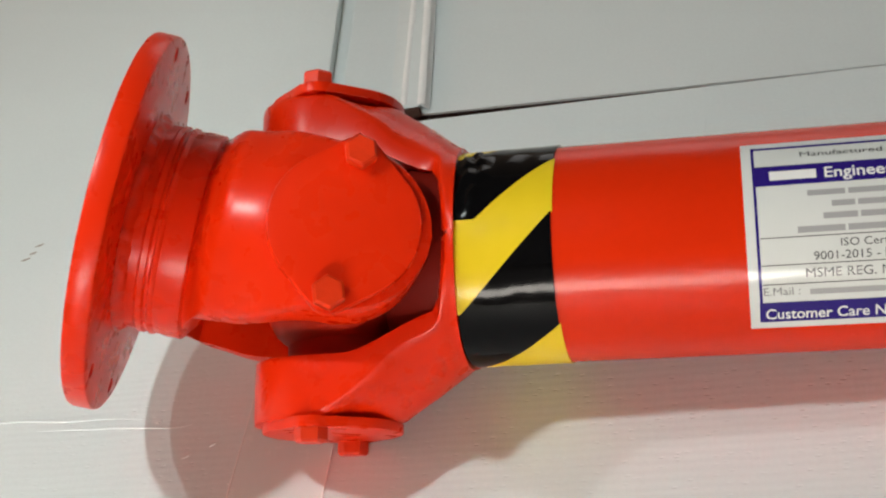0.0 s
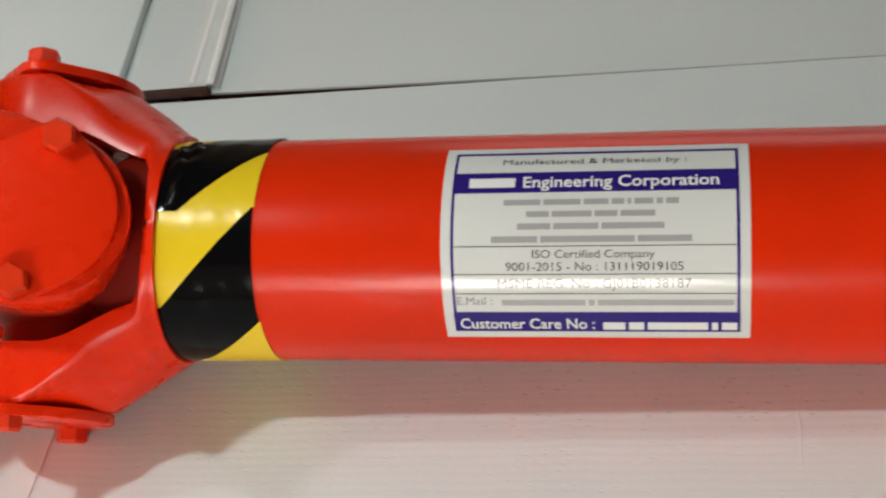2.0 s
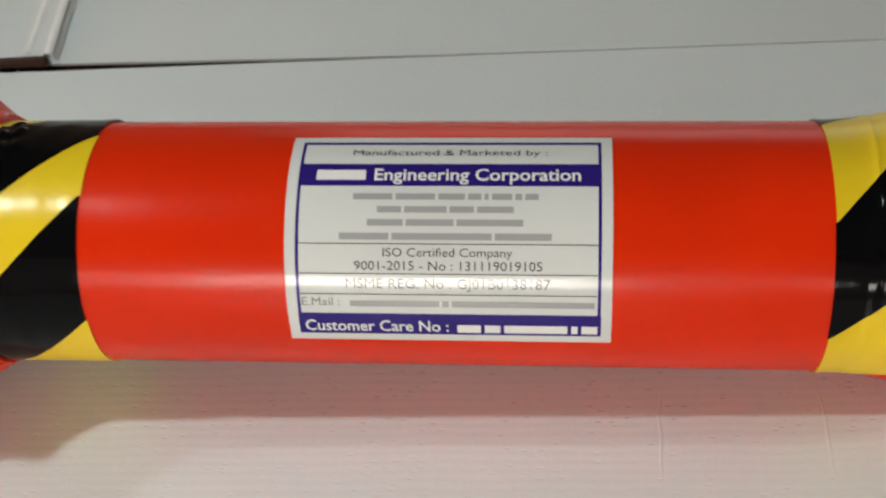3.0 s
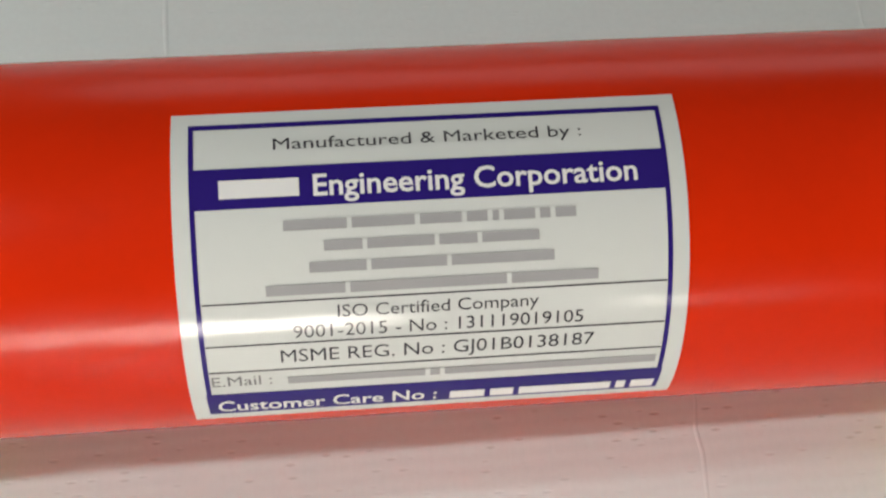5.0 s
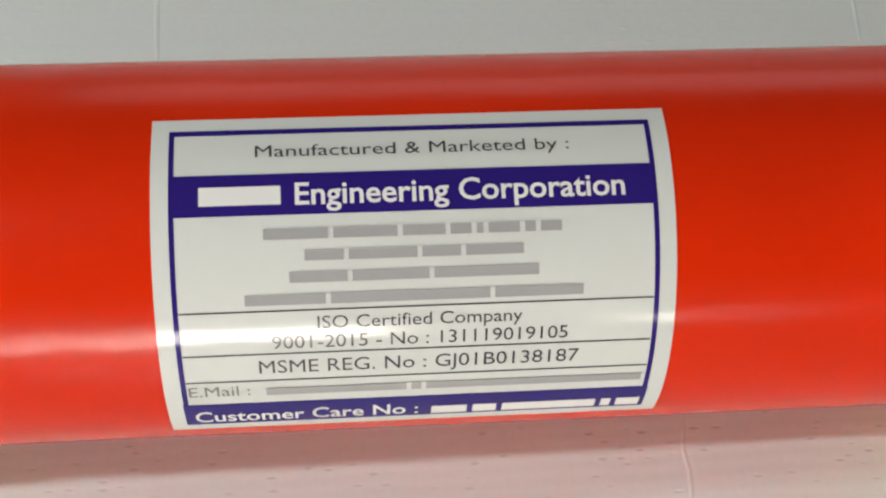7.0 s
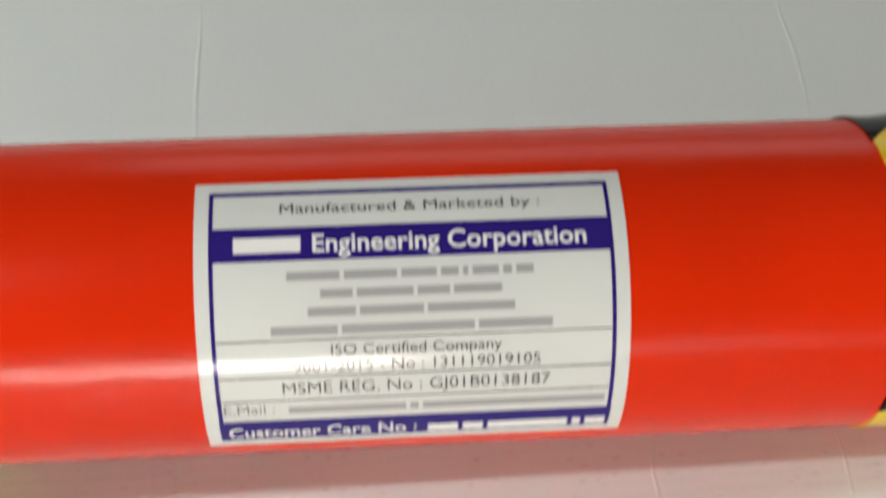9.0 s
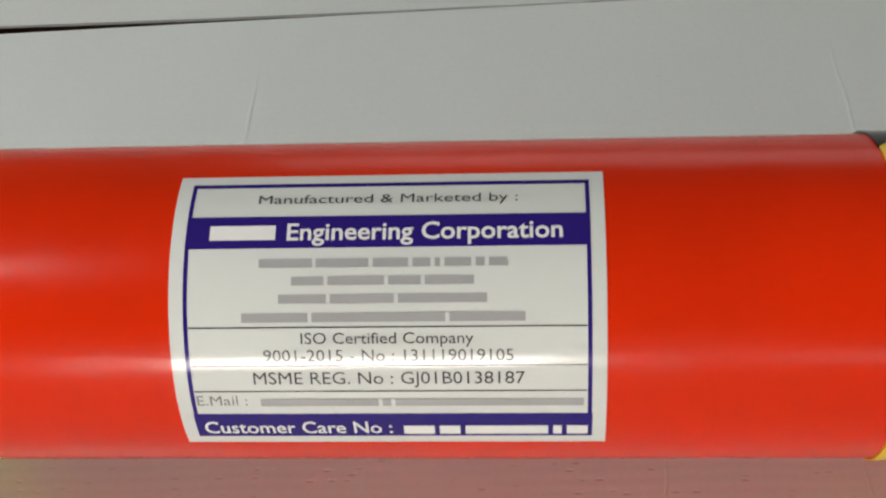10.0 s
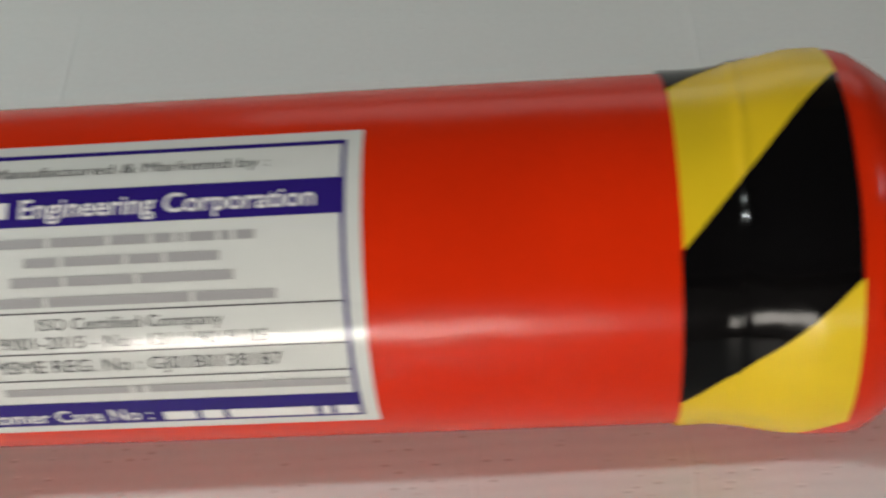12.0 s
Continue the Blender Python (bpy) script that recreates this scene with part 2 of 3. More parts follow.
# ---- the room around, out of view ----
def room():
    x0, x1, y0, y1, z0, z1 = -3.2, 3.2, -3.2, 3.0, -0.045, 2.55
    tagged(part("floor", box(x0, x1, y0, y1, z0 - 0.1, z0), floor_paint, smooth=False), "plain grey floor of the room", "floor", kind="structure")
    tagged(part("ceiling", box(x0, x1, y0, y1, z1, z1 + 0.1), ceiling_paint, smooth=False), "plain painted ceiling", "ceiling", kind="structure")
    # unseen panel, added to light the cardboard and the tube's top from behind
    wall = new("wall_north")
    tagged(wall, "unseen beige wall with a low glowing panel", "wall", kind="structure")
    a, b, lo, hi = -0.6, 2.2, 0.22, 1.15
    for dims in ((x0, a, z0, z1), (b, x1, z0, z1), (a, b, z0, lo), (a, b, hi, z1)):
        part("wall_pier", box(dims[0], dims[1], y1, y1 + 0.1, dims[2], dims[3]), wall_paint, wall, smooth=False)
    tagged(part("north_panel", box(a - 0.02, b + 0.02, y1 + 0.11, y1 + 0.13, lo - 0.02, hi + 0.02), glow("north_daylight", (1.0, 0.96, 0.92), PANEL_GLOW[5]), smooth=False), "low unseen glowing panel, added for light and sheen from behind", "window", kind="structure")
    # unseen east and west walls, each with a long glowing panel added for fill
    for name, fill_name, xa, xb, xp, strength in (("wall_west", "west_fill", x0 - 0.1, x0, x0 - 0.12, PANEL_GLOW[3]), ("wall_east", "east_fill", x1, x1 + 0.1, x1 + 0.12, PANEL_GLOW[4])):
        wall = new(name)
        tagged(wall, "unseen beige wall with a long glowing panel", "wall", kind="structure")
        a, b, lo, hi = -2.6, 2.4, 0.05, 2.1
        for dims in ((y0, a, z0, z1), (b, y1, z0, z1), (a, b, z0, lo), (a, b, hi, z1)):
            part("wall_pier", box(xa, xb, dims[0], dims[1], dims[2], dims[3]), wall_paint, wall, smooth=False)
        fill_glow = glow(fill_name + "_daylight", (1.0, 0.70, 0.52), strength)
        tagged(part(fill_name, box(min(xp, xp + 0.01), max(xp, xp + 0.01), a - 0.02, b + 0.02, lo - 0.02, hi + 0.02), fill_glow, smooth=False), "long unseen glowing panel, added for soft warm fill", "window", kind="structure")
    # the unseen south wall: a glowing front added for fill, with a strip lamp and two small lamps set from reflections
    wall = new("wall_south")
    tagged(wall, "unseen beige wall with a wide glowing front", "wall", kind="structure")
    a, b, lo, hi = -2.9, 2.9, 0.05, 2.05
    for dims in ((x0, a, z0, z1), (b, x1, z0, z1), (a, b, z0, lo), (a, b, hi, z1)):
        part("wall_pier", box(dims[0], dims[1], y0 - 0.1, y0, dims[2], dims[3]), wall_paint, wall, smooth=False)
    tagged(part("south_panel", box(a, b, y0 - 0.13, y0 - 0.11, lo, hi), glow("south_fill", (1.0, 0.85, 0.72), PANEL_GLOW[2]), smooth=False), "wide unseen glowing front, added for soft fill", "window", kind="structure")
    bright, dim = glow("strip_lamp_bright", (1.0, 0.93, 0.84), PANEL_GLOW[0]), glow("small_lamp_glow", (1.0, 0.92, 0.84), PANEL_GLOW[1])
    for (a, b, lo, hi), mat, label in (((-1.02, 0.12, 0.48, 0.87), bright, "unseen bright wide strip lamp, as reflected along the tube"),
                                       ((0.81, 0.93, 0.60, 0.82), dim, "unseen small bright lamp, as reflected on the black tape"),
                                       ((1.11, 1.21, 0.60, 0.80), dim, "unseen small bright lamp, as reflected on the black tape")):
        fixture = new("strip_lamp" if mat is bright else "wall_lamp")
        tagged(fixture, label, "lamp", kind="structure")
        part("diffuser", box(a, b, y0 + 0.02, y0 + 0.05, lo, hi), mat, fixture, smooth=False)
        part("housing", box(a - 0.02, b + 0.02, y0 - 0.11, y0 + 0.018, lo - 0.02, hi + 0.02), wall_paint, fixture, smooth=False)
    # unseen glowing sheet, added overhead to fill the shadows
    roof = new("skylight")
    tagged(roof, "wide dim unseen glowing sheet under the ceiling, added for fill", "skylight", kind="structure")
    part("fill_sheet", box(x0 + 0.3, x1 - 0.3, y0 + 0.3, y1 - 0.3, z1 - 0.03, z1 - 0.012), glow("skylight_daylight", (1.0, 0.81, 0.66), PANEL_GLOW[6]), roof, smooth=False)
    part("sheet_frame", box(x0 + 0.25, x1 - 0.25, y0 + 0.25, y1 - 0.25, z1 - 0.012, z1 - 0.002), wall_paint, roof, smooth=False)


def added_fixtures():
    """Unseen fixtures, added round the lamps that light the shaft: two shades with cords, and a stand for the side
    lamp.
    """
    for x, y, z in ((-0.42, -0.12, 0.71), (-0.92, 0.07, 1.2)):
        fixture = new("unseen_lamp")
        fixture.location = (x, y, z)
        tagged(fixture, "unseen small lamp with an added metal shade and thin cord", "lamp", kind="structure")
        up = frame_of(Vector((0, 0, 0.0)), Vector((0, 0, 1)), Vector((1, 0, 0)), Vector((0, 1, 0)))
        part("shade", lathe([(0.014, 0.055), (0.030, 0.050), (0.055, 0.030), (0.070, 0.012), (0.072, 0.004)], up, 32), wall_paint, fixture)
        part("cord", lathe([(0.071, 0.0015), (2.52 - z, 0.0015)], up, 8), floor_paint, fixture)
    stand = new("added_lamp_stand")
    stand.location = (0.80, 0.04, 0.0)
    tagged(stand, "unseen small side lamp on an added thin pole", "lamp", kind="structure")
    up = frame_of(Vector((0.03, 0, 0)), Vector((0, 0, 1)), Vector((1, 0, 0)), Vector((0, 1, 0)))
    part("foot", lathe([(0.0, 0.002), (0.0, 0.075), (0.010, 0.075), (0.014, 0.060), (0.016, 0.006)], up, 32), wall_paint, stand)
    part("pole", lathe([(0.012, 0.006), (0.650, 0.006), (0.652, 0.002)], up, 16), wall_paint, stand)
    part("lamp_head", box(0.012, 0.028, -0.022, 0.022, 0.59, 0.65, 0.004), wall_paint, stand)


# strengths: strip lamp, small wall lamps, added south, west, east and north panels, ceiling sheet
PANEL_GLOW = (36.0, 24.0, 0.36, 1.3, 0.06, 1.2, 0.08)
room()
added_fixtures()


# ---- cardboard ----
def back_edge(x):
    return 0.1832 - 0.0140 * x


def ridge(points, width, height, z=0.0):
    """A low raised crease along a line of points."""
    bm = bmesh.new()
    rows = []
    for i, (x, y) in enumerate(points):
        q = points[min(i + 1, len(points) - 1)]
        p = points[max(i - 1, 0)]
        d = Vector((q[0] - p[0], q[1] - p[1])).normalized()
        n = Vector((-d.y, d.x))
        k = math.sin(math.pi * (i + 0.35) / (len(points) - 0.3))
        rows.append([bm.verts.new((x + n.x * width * s * k, y + n.y * width * s * k, z + height * h * k)) for s, h in ((-1, -0.3), (-0.4, 0.9), (0.35, 0.75), (1, -0.3))])
    for a, b in zip(rows, rows[1:]):
        for j in range(3):
            bm.faces.new((a[j], a[j + 1], b[j + 1], b[j]))
    return bm


def wavy(x0, y0, x1, y1, n, amp, seed):
    out = []
    for i in range(n + 1):
        t = i / n
        out.append((x0 + (x1 - x0) * t + amp * noise.noise((seed, t * 5, 0)), y0 + (y1 - y0) * t + amp * noise.noise((seed, t * 5, 7))))
    return out


def cardboard_sheet():
    outline = [(-1.2, -1.0), (1.2, -1.0), (1.2, back_edge(1.2))]
    outline += [(x, back_edge(x)) for x in (0.6, 0.3, 0.13, -0.1, -0.285)]
    outline += [(-0.2952, 0.1895), (-0.4010, 1.2), (-1.2, 1.2)]
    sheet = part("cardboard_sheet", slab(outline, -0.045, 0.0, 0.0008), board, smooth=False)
    tagged(sheet, "white corrugated cardboard laid flat under the red shaft", "cardboard")
    for x0, y0, x1, y1, w, h in ((-0.0745, 0.172, -0.0735, 0.062, 0.0012, 0.0004), (0.147, 0.165, 0.150, 0.070, 0.0010, 0.0003),
                                 (0.0735, -0.020, 0.0720, -0.075, 0.0009, 0.00022), (0.132, -0.022, 0.133, -0.075, 0.0009, 0.0002),
                                 (-0.50, -0.014, -0.345, -0.0215, 0.0010, 0.0008), (-0.40, -0.0245, -0.318, -0.0275, 0.0008, 0.0006),
                                 (-0.355, 0.155, -0.42, 0.135, 0.0015, 0.0005),
                                 # this ridge stands in for a bright line of light beside the flange's shadow
                                 (-0.3675, 0.044, -0.3665, 0.012, 0.0010, 0.0008)):
        part("crease", ridge(wavy(x0, y0, x1, y1, 14, 0.0016, x0 * 31), w, h), board, sheet)
    for x, y, r in ((-0.316, -0.046, 0.0022), (-0.304, -0.040, 0.0015), (-0.289, -0.062, 0.002), (-0.39, 0.10, 0.003), (-0.336, -0.024, 0.0018)):
        part("scuff", ridge(wavy(x - r, y - r * 0.6, x + r, y + r * 0.7, 6, 0.0006, x * 77), 0.0006, 0.0005), board, sheet)
    for x, y, r in ((-0.4587, 0.1030, 0.0030), (-0.4555, 0.1078, 0.0024), (-0.4537, 0.1140, 0.0026)):
        part("smudge", ridge(wavy(x - r, y - r * 0.4, x + r, y + r * 0.5, 6, 0.0008, x * 53), 0.0009, 0.00025), floor_paint, sheet, "small grey smudge of grime")
    part("lower_flap", slab([(-0.2960, 0.1925), (-0.2800, 0.1925), (-0.3700, 1.19), (-0.4020, 1.19)], -0.045, -0.006), board, sheet, smooth=False)
    strip = slab([(-0.2890, -0.30), (-0.2435, -0.30), (-0.2435, 0.05), (-0.2890, 0.05)], -0.0005, 0.0006, 0.0002)
    tape = part("packing_tape", strip, floor_tape, smooth=False)
    tagged(tape, "strip of clear packing tape stuck on white cardboard", "tape")
    for x, seed in ((-0.2890, 3.0), (-0.2435, 8.0)):
        part("tape_edge", ridge(wavy(x, -0.30, x, 0.05, 30, 0.0005, seed), 0.0006, 0.0003, 0.0006), tape_fold, tape, "slightly lifted white tape edge")


def back_panel():
    def gap(x):
        return 0.0008 + 0.0052 * max(0.0, min(1.0, (0.03 - x) / 0.265)) ** 1.5

    front = [(x, back_edge(x) + gap(x)) for x in (1.2, 0.5, 0.13, 0.05, -0.03, -0.1, -0.16, -0.2325)]
    outline = [(1.2, 1.2)] + front + [(-0.2850, 0.1955), (-0.3760, 1.2)]
    panel = new("cardboard_box")
    tagged(panel, "closed white cardboard box behind the shaft", "box")
    part("lid", slab(outline[::-1], -0.0014, 0.0, 0.0005), board_back, panel)
    inset = [(x + (0.03 if x < -0.1 else 0), y + 0.0012) for x, y in outline[1:-1]]
    # dark brown on the body stands in for deep shade in the gap
    part("body", slab(([(1.2, 1.19)] + inset + [(-0.34, 1.19)])[::-1], -0.045, -0.0014), edge_and_gap_brown, panel, smooth=False)
    # a narrow flap along its side, with a raw brown cut edge
    lean = -0.092
    flap = new("box_flap")
    flap.parent = panel
    body = slab([(-0.2760, 0.1935), (-0.2355, 0.1930), (-0.3180, 1.19), (-0.3745, 1.19), (-0.2842, 0.200)], 0.0004, 0.0046, 0.0006)
    part("flap_face", body, board_back, flap, smooth=False)
    part("flap_cut_edge", box(-0.2790, -0.2340, 0.1895, 0.1928, 0.0003, 0.0056, 0.0014), edge_and_gap_brown, flap, "raw brown corrugated edge")
    bm = bmesh.new()
    cols = ((-0.2530, 0.0050), (-0.2510, 0.0053), (-0.2490, 0.0050), (-0.2460, 0.0053), (-0.2435, 0.0054), (-0.2400, 0.0050), (-0.2370, 0.0049), (-0.2335, 0.0044), (-0.2300, 0.0008))
    rows = []
    for j in range(40):
        y = 0.1945 + 0.99 * j / 39
        rows.append([bm.verts.new((x + lean * (y - 0.2) + 0.0006 * noise.noise((x * 900, y * 14, 0)), y, z + 0.0003 * noise.noise((x * 500, y * 25, 3)))) for x, z in cols])
    for a, b in zip(rows, rows[1:]):
        for k in range(len(cols) - 1):
            bm.faces.new((a[k], a[k + 1], b[k + 1], b[k]))
    part("flap_tape", bm, clear_tape, flap, "wrinkled shiny clear tape")
    # two folds stand up along the tape; their glint is put into a white colour
    for x0, w, h in ((-0.2440, 0.0026, 0.0020), (-0.2342, 0.0024, 0.0013)):
        bm = bmesh.new()
        rows = []
        for j in range(90):
            y = 0.1950 + 0.99 * j / 89
            x = x0 + lean * (y - 0.2) + 0.0007 * noise.noise((x0 * 900, y * 18, 0))
            k = 0.65 + 0.6 * noise.noise((x0 * 300, y * 40, 5))
            rows.append([bm.verts.new((x + w * a, y, 0.0048 + h * b * k)) for a, b in ((-1, 0), (-0.5, 0.8), (0, 1), (0.5, 0.6), (1, 0))])
        for a, b in zip(rows, rows[1:]):
            for k in range(4):
                bm.faces.new((a[k], a[k + 1], b[k + 1], b[k]))
        part("tape_fold", bm, tape_fold, flap)


cardboard_sheet()
back_panel()


# ---- the propeller shaft ----
shaft = new("propeller_shaft")
shaft.matrix_world = pose(0, 0, AXIS_Z, 40.65, 2.82, 0)
tagged(shaft, "red painted propeller shaft with universal joint, lying on white cardboard", "drive shaft")
R = 0.045


def tube_radius(x, a=0):
    if x < 0.136:
        return R
    t = min(1.0, (x - 0.136) / 0.026)
    return R + 0.0038 * t * t * (3 - 2 * t)


def tube():
    n = 10
    prof = [(-0.1698, 0.030), (-0.1698, R - 0.001), (-0.1690, R)] + [(-0.16 + 0.29 * k / n, R) for k in range(n + 1)]
    prof += [(0.136 + 0.002 * k, tube_radius(0.136 + 0.002 * k)) for k in range(1, 16)]
    prof += [(0.1700, 0.0488), (0.1735, 0.0478), (0.178, 0.0448), (0.191, 0.035), (0.196, 0.032), (0.34, 0.030)]
    part("tube", lathe(prof, Matrix.Identity(4), 128), red_tube, shaft)
    part("end_flange", lathe([(0.338, 0.030), (0.34, 0.036), (0.341, 0.037), (0.352, 0.037), (0.353, 0.036)], Matrix.Identity(4), 96), red_cast, shaft)


def line(points):
    """A broken line: degrees over x."""
    def f(x):
        if x <= points[0][0]:
            return points[0][1]
        for (xa, va), (xb, vb) in zip(points, points[1:]):
            if x <= xb:
                return va + (vb - va) * (x - xa) / (xb - xa)
        return points[-1][1]
    return f


def wrinkled(x, a):
    """The surface under the tape, with slight waves, a fold and a crumpled corner."""
    r = tube_radius(x) + 0.0002 + 0.00025 * noise.noise((x * 120, a * 0.05, 4))
    r += 0.0007 * math.exp(-((x - 0.1425 - 0.00004 * (a - 20)) / 0.0009) ** 2) * max(0.0, math.cos(radians(a - 25)))
    if x < -0.153 and 14 < a < 66:
        r += (0.0010 + 0.0016 * noise.noise((x * 260, a * 0.13, 9))) * min(1.0, (-0.153 - x) / 0.006) * min(1.0, (a - 14) / 8)
    if x < -0.1660:
        r = min(r, R + 0.0010)
    return max(r, R + 0.0001)


def hazard_tape(x0, x1, borders, first, spread, label):
    """Bands of yellow and black between border lines, from the lowest angle up."""
    tape = new("hazard_tape")
    tape.parent = shaft
    tagged(tape, label)
    colour = first
    for i, (lo, hi) in enumerate(zip(borders, borders[1:])):
        mat = tape_yellow if colour == "yellow" else tape_black
        part(colour + "_stripe", patch(line(lo), line(hi), x0 - spread * (i % 2), x1 + spread * ((i + 1) % 2), wrinkled, 0.0003 + 0.0002 * (i % 2), 40, 24), mat, tape)
        colour = "black" if colour == "yellow" else "yellow"


XL, XR = -0.1672, -0.1285
hazard_tape(-0.1686, XR, [[(XL, -137), (XR, -92)], [(XL, -88), (XR, -41.5)], [(XL, -33.5), (XR, 17)], [(XL, 15.2), (-0.1588, 15.2), (XR, 53)],
                     [(XL, 57), (-0.1560, 69), (XR, 117)], [(XL, 120), (XR, 165)], [(XL, 175), (XR, 220)], [(XL, 223), (XR, 268)]], "yellow", 0.0006,
            "yellow and black striped warning tape")
XL, XR = 0.1282, 0.1668
hazard_tape(XL, XR, [[(XL, -150), (XR, -105)], [(XL, -98), (XR, -54)], [(XL, -46.5), (XR, -2.7)], [(XL, 6.2), (XR, 61)],
                     [(XL, 64), (XR, 118)], [(XL, 116), (XR, 166)], [(XL, 165), (XR, 215)], [(XL, 210), (XR, 255)]][1:], "yellow", 0.0004,
            "yellow and black striped warning tape")


# ---- the printed label ----
def label_part(name, x0, x1, a0, a1, mat, parent, lift, na=6):
    return part(name, patch(lambda x: a0, lambda x: a1, x0, x1, lambda x, a: R + lift, 0.00006, 2, na), mat, parent)


def lettering(name, text, x0, x1, base, cap, mat, parent, lift=0.00042, bold=0.0):
    """Print in Blender's own font, wrapped onto the tube between x0 and x1 with its baseline at an angle."""
    data = bpy.data.curves.new(name, "FONT")
    data.body, data.size, data.offset, data.resolution_u = text, 1.0, bold, 3
    ob = new(name, data)
    bpy.context.view_layer.update()
    me = bpy.data.meshes.new_from_object(ob.evaluated_get(bpy.context.evaluated_depsgraph_get()))
    bpy.data.objects.remove(ob)
    bm = bmesh.new()
    bm.from_mesh(me)
    lo = min(v.co.x for v in bm.verts)
    hi = max(v.co.x for v in bm.verts)
    top = 0.70
    for v in bm.verts:
        x = x0 + (x1 - x0) * (v.co.x - lo) / (hi - lo)
        v.co = around(x, base + (cap - base) * v.co.y / top, R + lift)
    return part(name, bm, mat, parent, smooth=False)


def word_bars(name, widths, x0, x1, base, cap, mat, parent, lift=0.00042):
    """Plain bars, one for each word, for print that is not to be read."""
    total = sum(widths) + 0.5 * (len(widths) - 1)
    x = x0
    for w in widths:
        dx = (x1 - x0) * w / total
        label_part(name, x, x + dx, base + (cap - base) * 0.02, base + (cap - base) * 0.78, mat, parent, lift, 3)
        x += dx + (x1 - x0) * 0.5 / total


def printed_label():
    lab = part("label", patch(lambda x: -51.6, lambda x: 51.6, -0.0555, 0.0555, lambda x, a: R, 0.0002, 4, 60), paper, shaft, "white printed sticker with blue bands, glossy")
    e = 0.00026
    for name, x0, x1, a0, a1 in (("border", -0.0518, 0.0518, 45.9, 47.5), ("border", -0.0518, -0.0507, -36, 45.9), ("border", 0.0507, 0.0518, -36, 45.9),
                                 ("blue_band", -0.0518, 0.0518, 22.2, 33.6), ("blue_band", -0.0520, 0.0520, -47.4, -35.6)):
        label_part(name, x0, x1, a0, a1, ink_blue, lab, e, 40 if name == "border" else 10)
    for a in (-3.6, -16.6, -26.0):
        label_part("rule", -0.0505, 0.0505, a - 0.22, a + 0.22, ink_grey, lab, e, 1)
    lettering("print", "Manufactured & Marketed by :", -0.0337, 0.0335, 38.6, 42.2, ink_grey, lab)
    word_bars("name_bar", (1,), -0.0455, -0.0285, 24.9, 31.6, ink_white, lab)
    lettering("print", "Engineering Corporation", -0.0255, 0.0448, 24.9, 30.9, ink_white, lab, bold=0.016)
    word_bars("address_bar", (6, 6, 4, 2, 0.6, 3, 1, 2), -0.0323, 0.0307, 15.6, 19.3, ink_bar, lab)
    word_bars("address_bar", (4, 7, 4, 6), -0.0239, 0.0224, 9.8, 13.5, ink_bar, lab)
    word_bars("address_bar", (6, 8, 11), -0.0272, 0.0256, 4.0, 7.8, ink_bar, lab)
    word_bars("address_bar", (8, 16, 9), -0.0367, 0.0352, -2.0, 1.9, ink_bar, lab)
    lettering("print", "ISO Certified Company", -0.0217, 0.0221, -9.0, -5.3, ink_grey, lab)
    lettering("print", "9001-2015 - No : 131119019105", -0.0315, 0.0321, -14.9, -10.9, ink_grey, lab)
    lettering("print", "MSME REG. No : GJ01B0138187", -0.0346, 0.0349, -23.1, -18.6, ink_grey, lab)
    lettering("print", "E.Mail :", -0.0502, -0.0370, -31.6, -27.5, ink_light, lab)
    word_bars("contact_bar", (14, 1, 22), -0.0335, 0.0497, -32.0, -28.2, ink_bar, lab)
    lettering("print", "Customer Care No :", -0.0498, 0.0000, -45.4, -39.2, ink_white, lab, bold=0.012)
    word_bars("contact_bar", (3, 2, 8, 0.8, 2), 0.0030, 0.0508, -46.0, -40.2, ink_white, lab)


# ---- the universal joint ----
CROSS = Vector((-0.2297, 0.0005, 0.0006))
PSI, BEND, SWING = radians(8.8), radians(20.5), radians(11.7)
X = Vector((1, 0, 0))
T = Vector((0, math.cos(PSI), -math.sin(PSI)))
FD = Vector((0, math.sin(PSI), math.cos(PSI)))
F2 = math.cos(BEND) * FD + math.sin(BEND) * X
A0 = -(math.cos(BEND) * X - math.sin(BEND) * FD)
A = math.cos(SWING) * A0 + math.sin(SWING) * T
S = math.cos(SWING) * T - math.sin(SWING) * A0
EAR_IN, EAR_OUT = 0.044, 0.0692


def smooth_step(t):
    t = max(0.0, min(1.0, t))
    return t * t * (3 - 2 * t)


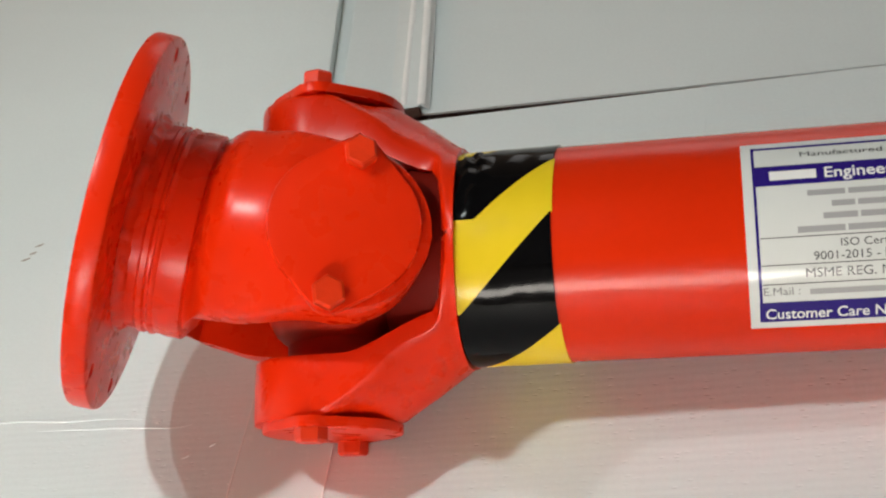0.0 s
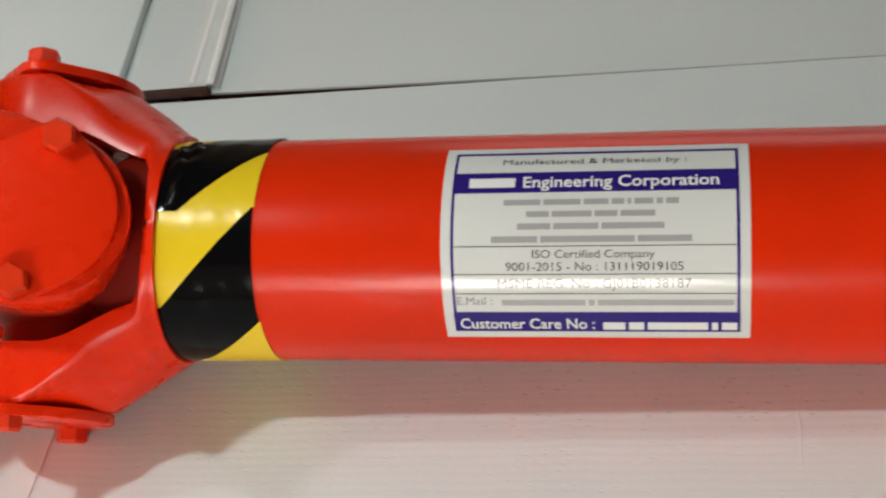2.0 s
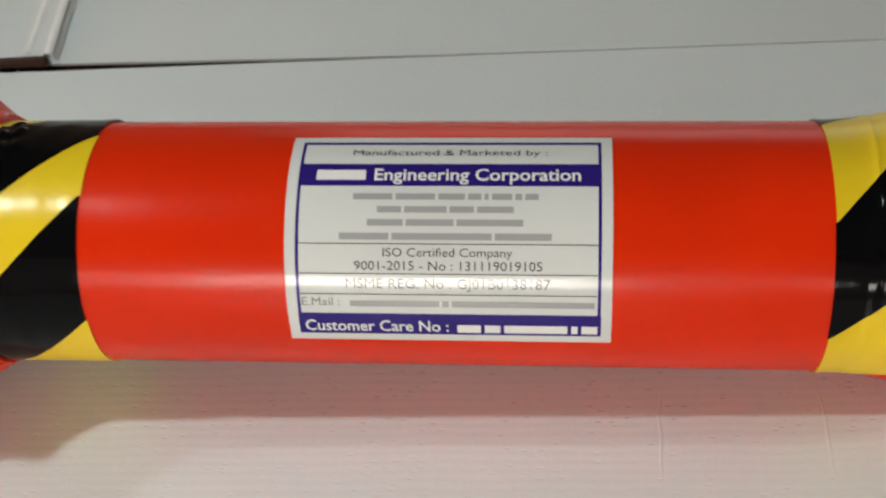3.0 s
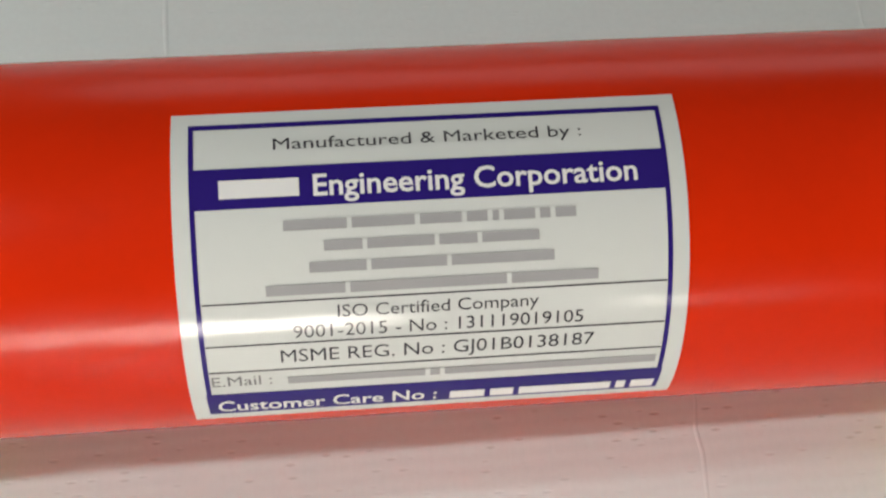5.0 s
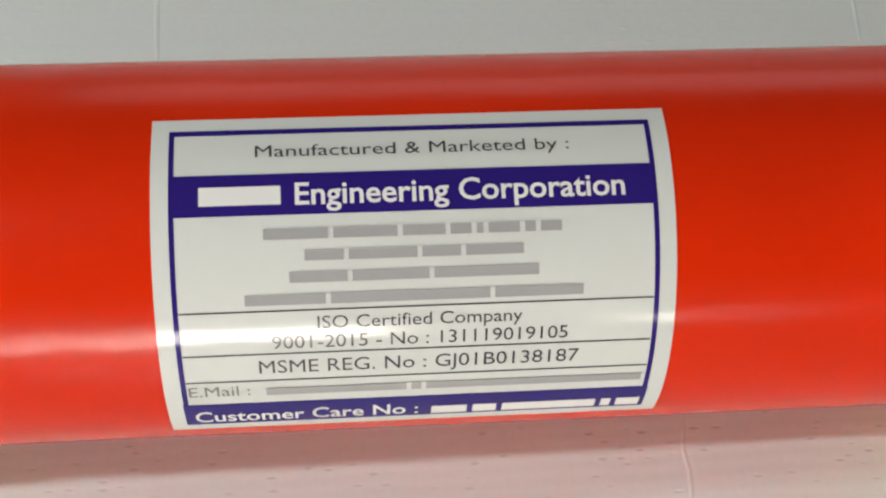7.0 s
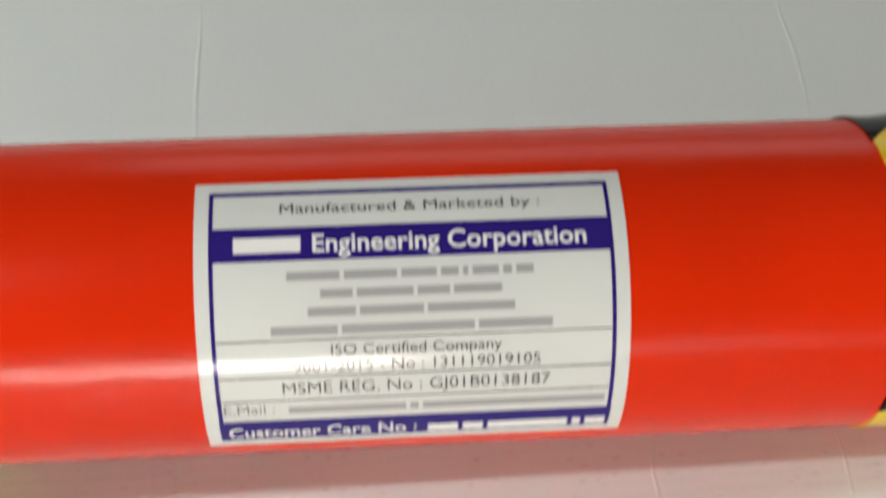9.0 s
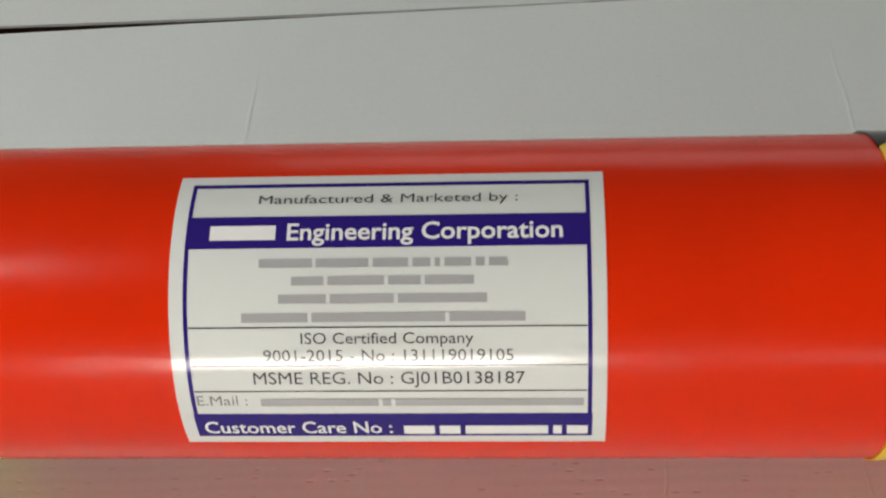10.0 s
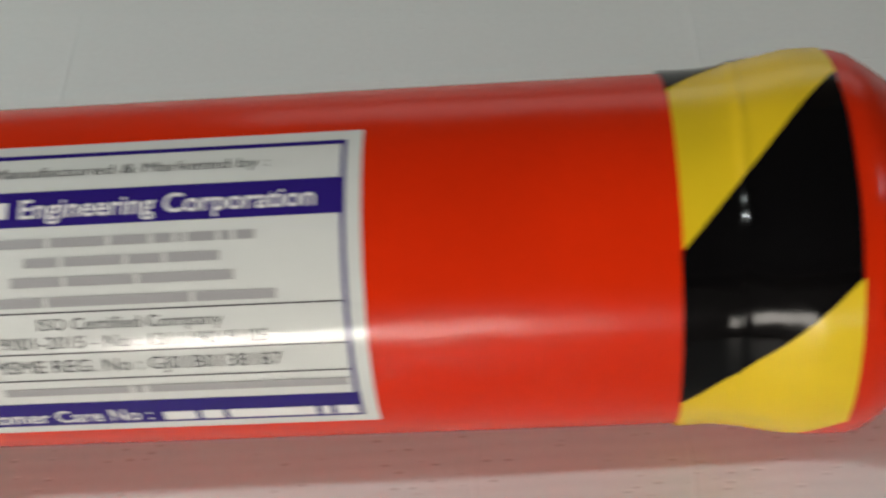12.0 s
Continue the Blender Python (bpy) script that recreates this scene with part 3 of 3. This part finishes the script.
def fork(base, radius, wall, throat, ear, wide, taper, rise, start, straight, cut, m):
    """A yoke: a ring at the distance base from the cross, from which two arms reach to the ears."""
    bm = bmesh.new()
    nd, nv = 44, 20
    for side in (1, -1):
        outer, inner = [], []
        for i in range(nd + 1):
            d = base - (ear + base) * math.sin(math.pi / 2 * i / nd) ** 1.1
            if d >= throat:
                w = radius
            elif d > 0:
                t = min(1.0, (throat - d) / taper)
                w = wide + (radius - wide) * (1 - math.sqrt(1 - (1 - t) ** 2))
                w = ear + (w - ear) * smooth_step(d / 0.034)
            else:
                w = math.sqrt(max(ear ** 2 - d * d, 0.00002))
            s = 0.65 * smooth_step((start - d) / rise) + 0.35 * smooth_step((start - d) / 0.036)
            if straight:
                s = max(0.0, min(1.0, (start - d) / rise))
            q = max(0.0, min(1.0, (throat - d) / 0.004))
            arch = 0.60 * radius + (EAR_IN - 0.60 * radius) * smooth_step((throat - d) / 0.046)
            ro, ri = [], []
            for j in range(nv + 1):
                v = w * math.sin(math.pi / 2 * (2 * j / nv - 1))
                v = max(-w * 0.9999, min(w * 0.9999, v))
                edge = 1 - abs(v) / w
                ho = (1 - s) * math.sqrt(max(radius ** 2 - v * v, 0)) + s * (EAR_OUT - 0.022 * smooth_step(d / 0.042) * (v / w) ** 2)
                ho -= s * 0.0025 * (1 - min(1.0, edge / 0.06)) ** 2
                hi = (1 - q) * math.sqrt(max((radius - wall) ** 2 - v * v, 0)) + q * arch
                back = d - cut * max(0.0, (d - 0.045) / (base - 0.045)) * max(0.0, 1 - (v / w) ** 2)
                ro.append(bm.verts.new((back, side * max(ho, hi), v)))
                ri.append(bm.verts.new((back, side * min(ho, hi), v)))
            outer.append(ro)
            inner.append(ri)
        for i in range(nd):
            for j in range(nv):
                bm.faces.new((outer[i][j], outer[i][j + 1], outer[i + 1][j + 1], outer[i + 1][j]))
                bm.faces.new((inner[i][j], inner[i + 1][j], inner[i + 1][j + 1], inner[i][j + 1]))
            for j in (0, nv):
                bm.faces.new((outer[i][j], outer[i + 1][j], inner[i + 1][j], inner[i][j]))
        for i in (0, nd):
            for j in range(nv):
                bm.faces.new((outer[i][j], outer[i][j + 1], inner[i][j + 1], inner[i][j]))
    bmesh.ops.remove_doubles(bm, verts=bm.verts, dist=0.00005)
    bm.transform(m)
    return bm


def bolt_mesh(m):
    bm = bmesh.new()
    r, h = 0.0068, 0.0062
    rings = [[bm.verts.new((rr * math.cos(radians(60 * k + 12)), z, rr * math.sin(radians(60 * k + 12)))) for k in range(6)]
             for rr, z in ((r, 0.0), (r, h - 0.0012), (r * 0.84, h))]
    for a, b in zip(rings, rings[1:]):
        for k in range(6):
            bm.faces.new((a[k], a[(k + 1) % 6], b[(k + 1) % 6], b[k]))
    bm.faces.new(rings[-1])
    bm.transform(m)
    return bm


def cap_mesh(m, thick):
    outline = hull(circle(0, 0, 0.0298, 64) + circle(0, 0.0280, 0.0082, 32) + circle(0, -0.0280, 0.0082, 32))
    bm = slab(outline, 0.0, thick, 0.0013)
    # local: x along u, y along w, z along e
    bm.transform(m @ Matrix(((1, 0, 0, 0), (0, 0, 1, 0), (0, 1, 0, 0), (0, 0, 0, 1))))
    return bm


def yoke(name, u, e, w, base, radius, throat, ear, wide, taper, rise, start, straight, cut, label):
    m = frame_of(CROSS, u, e, w)
    body = part(name, fork(base, radius, 0.009, throat, ear, wide, taper, rise, start, straight, cut, m), red_cast, shaft, label)
    for side in (1, -1):
        ear = m @ (Matrix.Identity(4) if side == 1 else pose(0, 0, 0, 180, 0, 0))
        lift = Matrix.Translation((0, EAR_OUT - 0.0006, 0))
        part("bearing_cap", cap_mesh(ear @ lift, 0.0044), red_cast, body)
        for z in (0.0286, -0.0286):
            part("bolt", bolt_mesh(ear @ Matrix.Translation((0, EAR_OUT + 0.0036, z))), red_bolt, body, "painted hexagon bolt head", smooth=False)
    return body


def flange_mesh(m):
    """A round plate with a worn rim and four bolt holes that go through it."""
    bm = bmesh.new()
    holes = [circle(0.0740 * math.cos(radians(a)), 0.0740 * math.sin(radians(a)), 0.0034, 16) for a in (65, 110, 245, 290)]
    x0, x1, n = 0.0852, 0.0952, 96
    rims = [[bm.verts.new((x, y, z)) for y, z in circle(0, 0, r, n)] for x, r in ((x0, 0.0806), (x0 + 0.0004, 0.0814), (x0 + 0.0014, 0.0818), (x1 - 0.0014, 0.0818), (x1 - 0.0004, 0.0814), (x1, 0.0806))]
    for a, b in zip(rims, rims[1:]):
        for k in range(n):
            bm.faces.new((a[k], a[(k + 1) % n], b[(k + 1) % n], b[k]))
    walls = [[[bm.verts.new((x, y, z)) for y, z in h] for h in holes] for x in (x0, x1)]
    for a, b in zip(*walls):
        for k in range(16):
            bm.faces.new((a[k], a[(k + 1) % 16], b[(k + 1) % 16], b[k]))
    for rim, side in ((rims[0], walls[0]), (rims[-1], walls[1])):
        edges = []
        for loop in [rim] + side:
            edges += [bm.edges.get((a, b)) for a, b in zip(loop, loop[1:] + loop[:1])]
        bmesh.ops.triangle_fill(bm, use_beauty=True, use_dissolve=False, edges=edges)
    bm.transform(m)
    return bm


def joint():
    ty = yoke("tube_yoke", X, T, FD, 0.0630, R + 0.0022, 0.0580, 0.0332, 0.0345, 0.009, 0.033, 0.0615, True, 0.0028, "red painted cast yoke welded to the tube")
    # domed to block the view through the joint, coloured dark for its shade
    part("yoke_base", lathe([(0.0240, 0.004), (0.0255, 0.024), (0.0290, 0.036), (0.0420, 0.0425), (0.0560, 0.0440), (0.0580, 0.0440)], frame_of(CROSS, X, T, FD), 64), red_gap_shade, ty, "inner face in red darkened for the shade in the gap")
    fl = yoke("flange_yoke", A, F2, S, 0.0600, 0.0430, 0.0570, 0.0340, 0.0402, 0.008, 0.012, 0.0585, False, 0.0, "red painted cast yoke with a round flange")
    m = frame_of(CROSS, A, F2, S)
    prof = [(0.050, 0.034), (0.0570, 0.0438), (0.0580, 0.0449), (0.0645, 0.0450), (0.0690, 0.0444), (0.0698, 0.0452), (0.0712, 0.0454), (0.0720, 0.0441), (0.0730, 0.0441), (0.0738, 0.0453), (0.0760, 0.0454), (0.0770, 0.0446), (0.0810, 0.0446), (0.0870, 0.0448)]
    part("neck", lathe(prof, m, 96), red_cast, fl)
    part("weld_bead", lathe([(0.0800, 0.0438), (0.0812, 0.0454), (0.0828, 0.0466), (0.0843, 0.0474), (0.0864, 0.0480)], m, 160, 0.0016), red_cast, fl, "rough weld seam")
    part("flange", flange_mesh(m), red_cast, fl, "round flange plate with bolt holes")
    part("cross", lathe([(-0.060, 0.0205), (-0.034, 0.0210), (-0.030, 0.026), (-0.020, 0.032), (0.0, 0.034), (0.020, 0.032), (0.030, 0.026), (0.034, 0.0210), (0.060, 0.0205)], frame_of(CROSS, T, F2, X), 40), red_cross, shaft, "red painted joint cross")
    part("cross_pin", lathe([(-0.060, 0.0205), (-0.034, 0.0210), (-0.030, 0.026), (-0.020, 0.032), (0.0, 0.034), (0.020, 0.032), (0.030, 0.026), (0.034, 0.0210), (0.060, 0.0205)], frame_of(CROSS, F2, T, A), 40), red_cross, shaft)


tube()
printed_label()
joint()
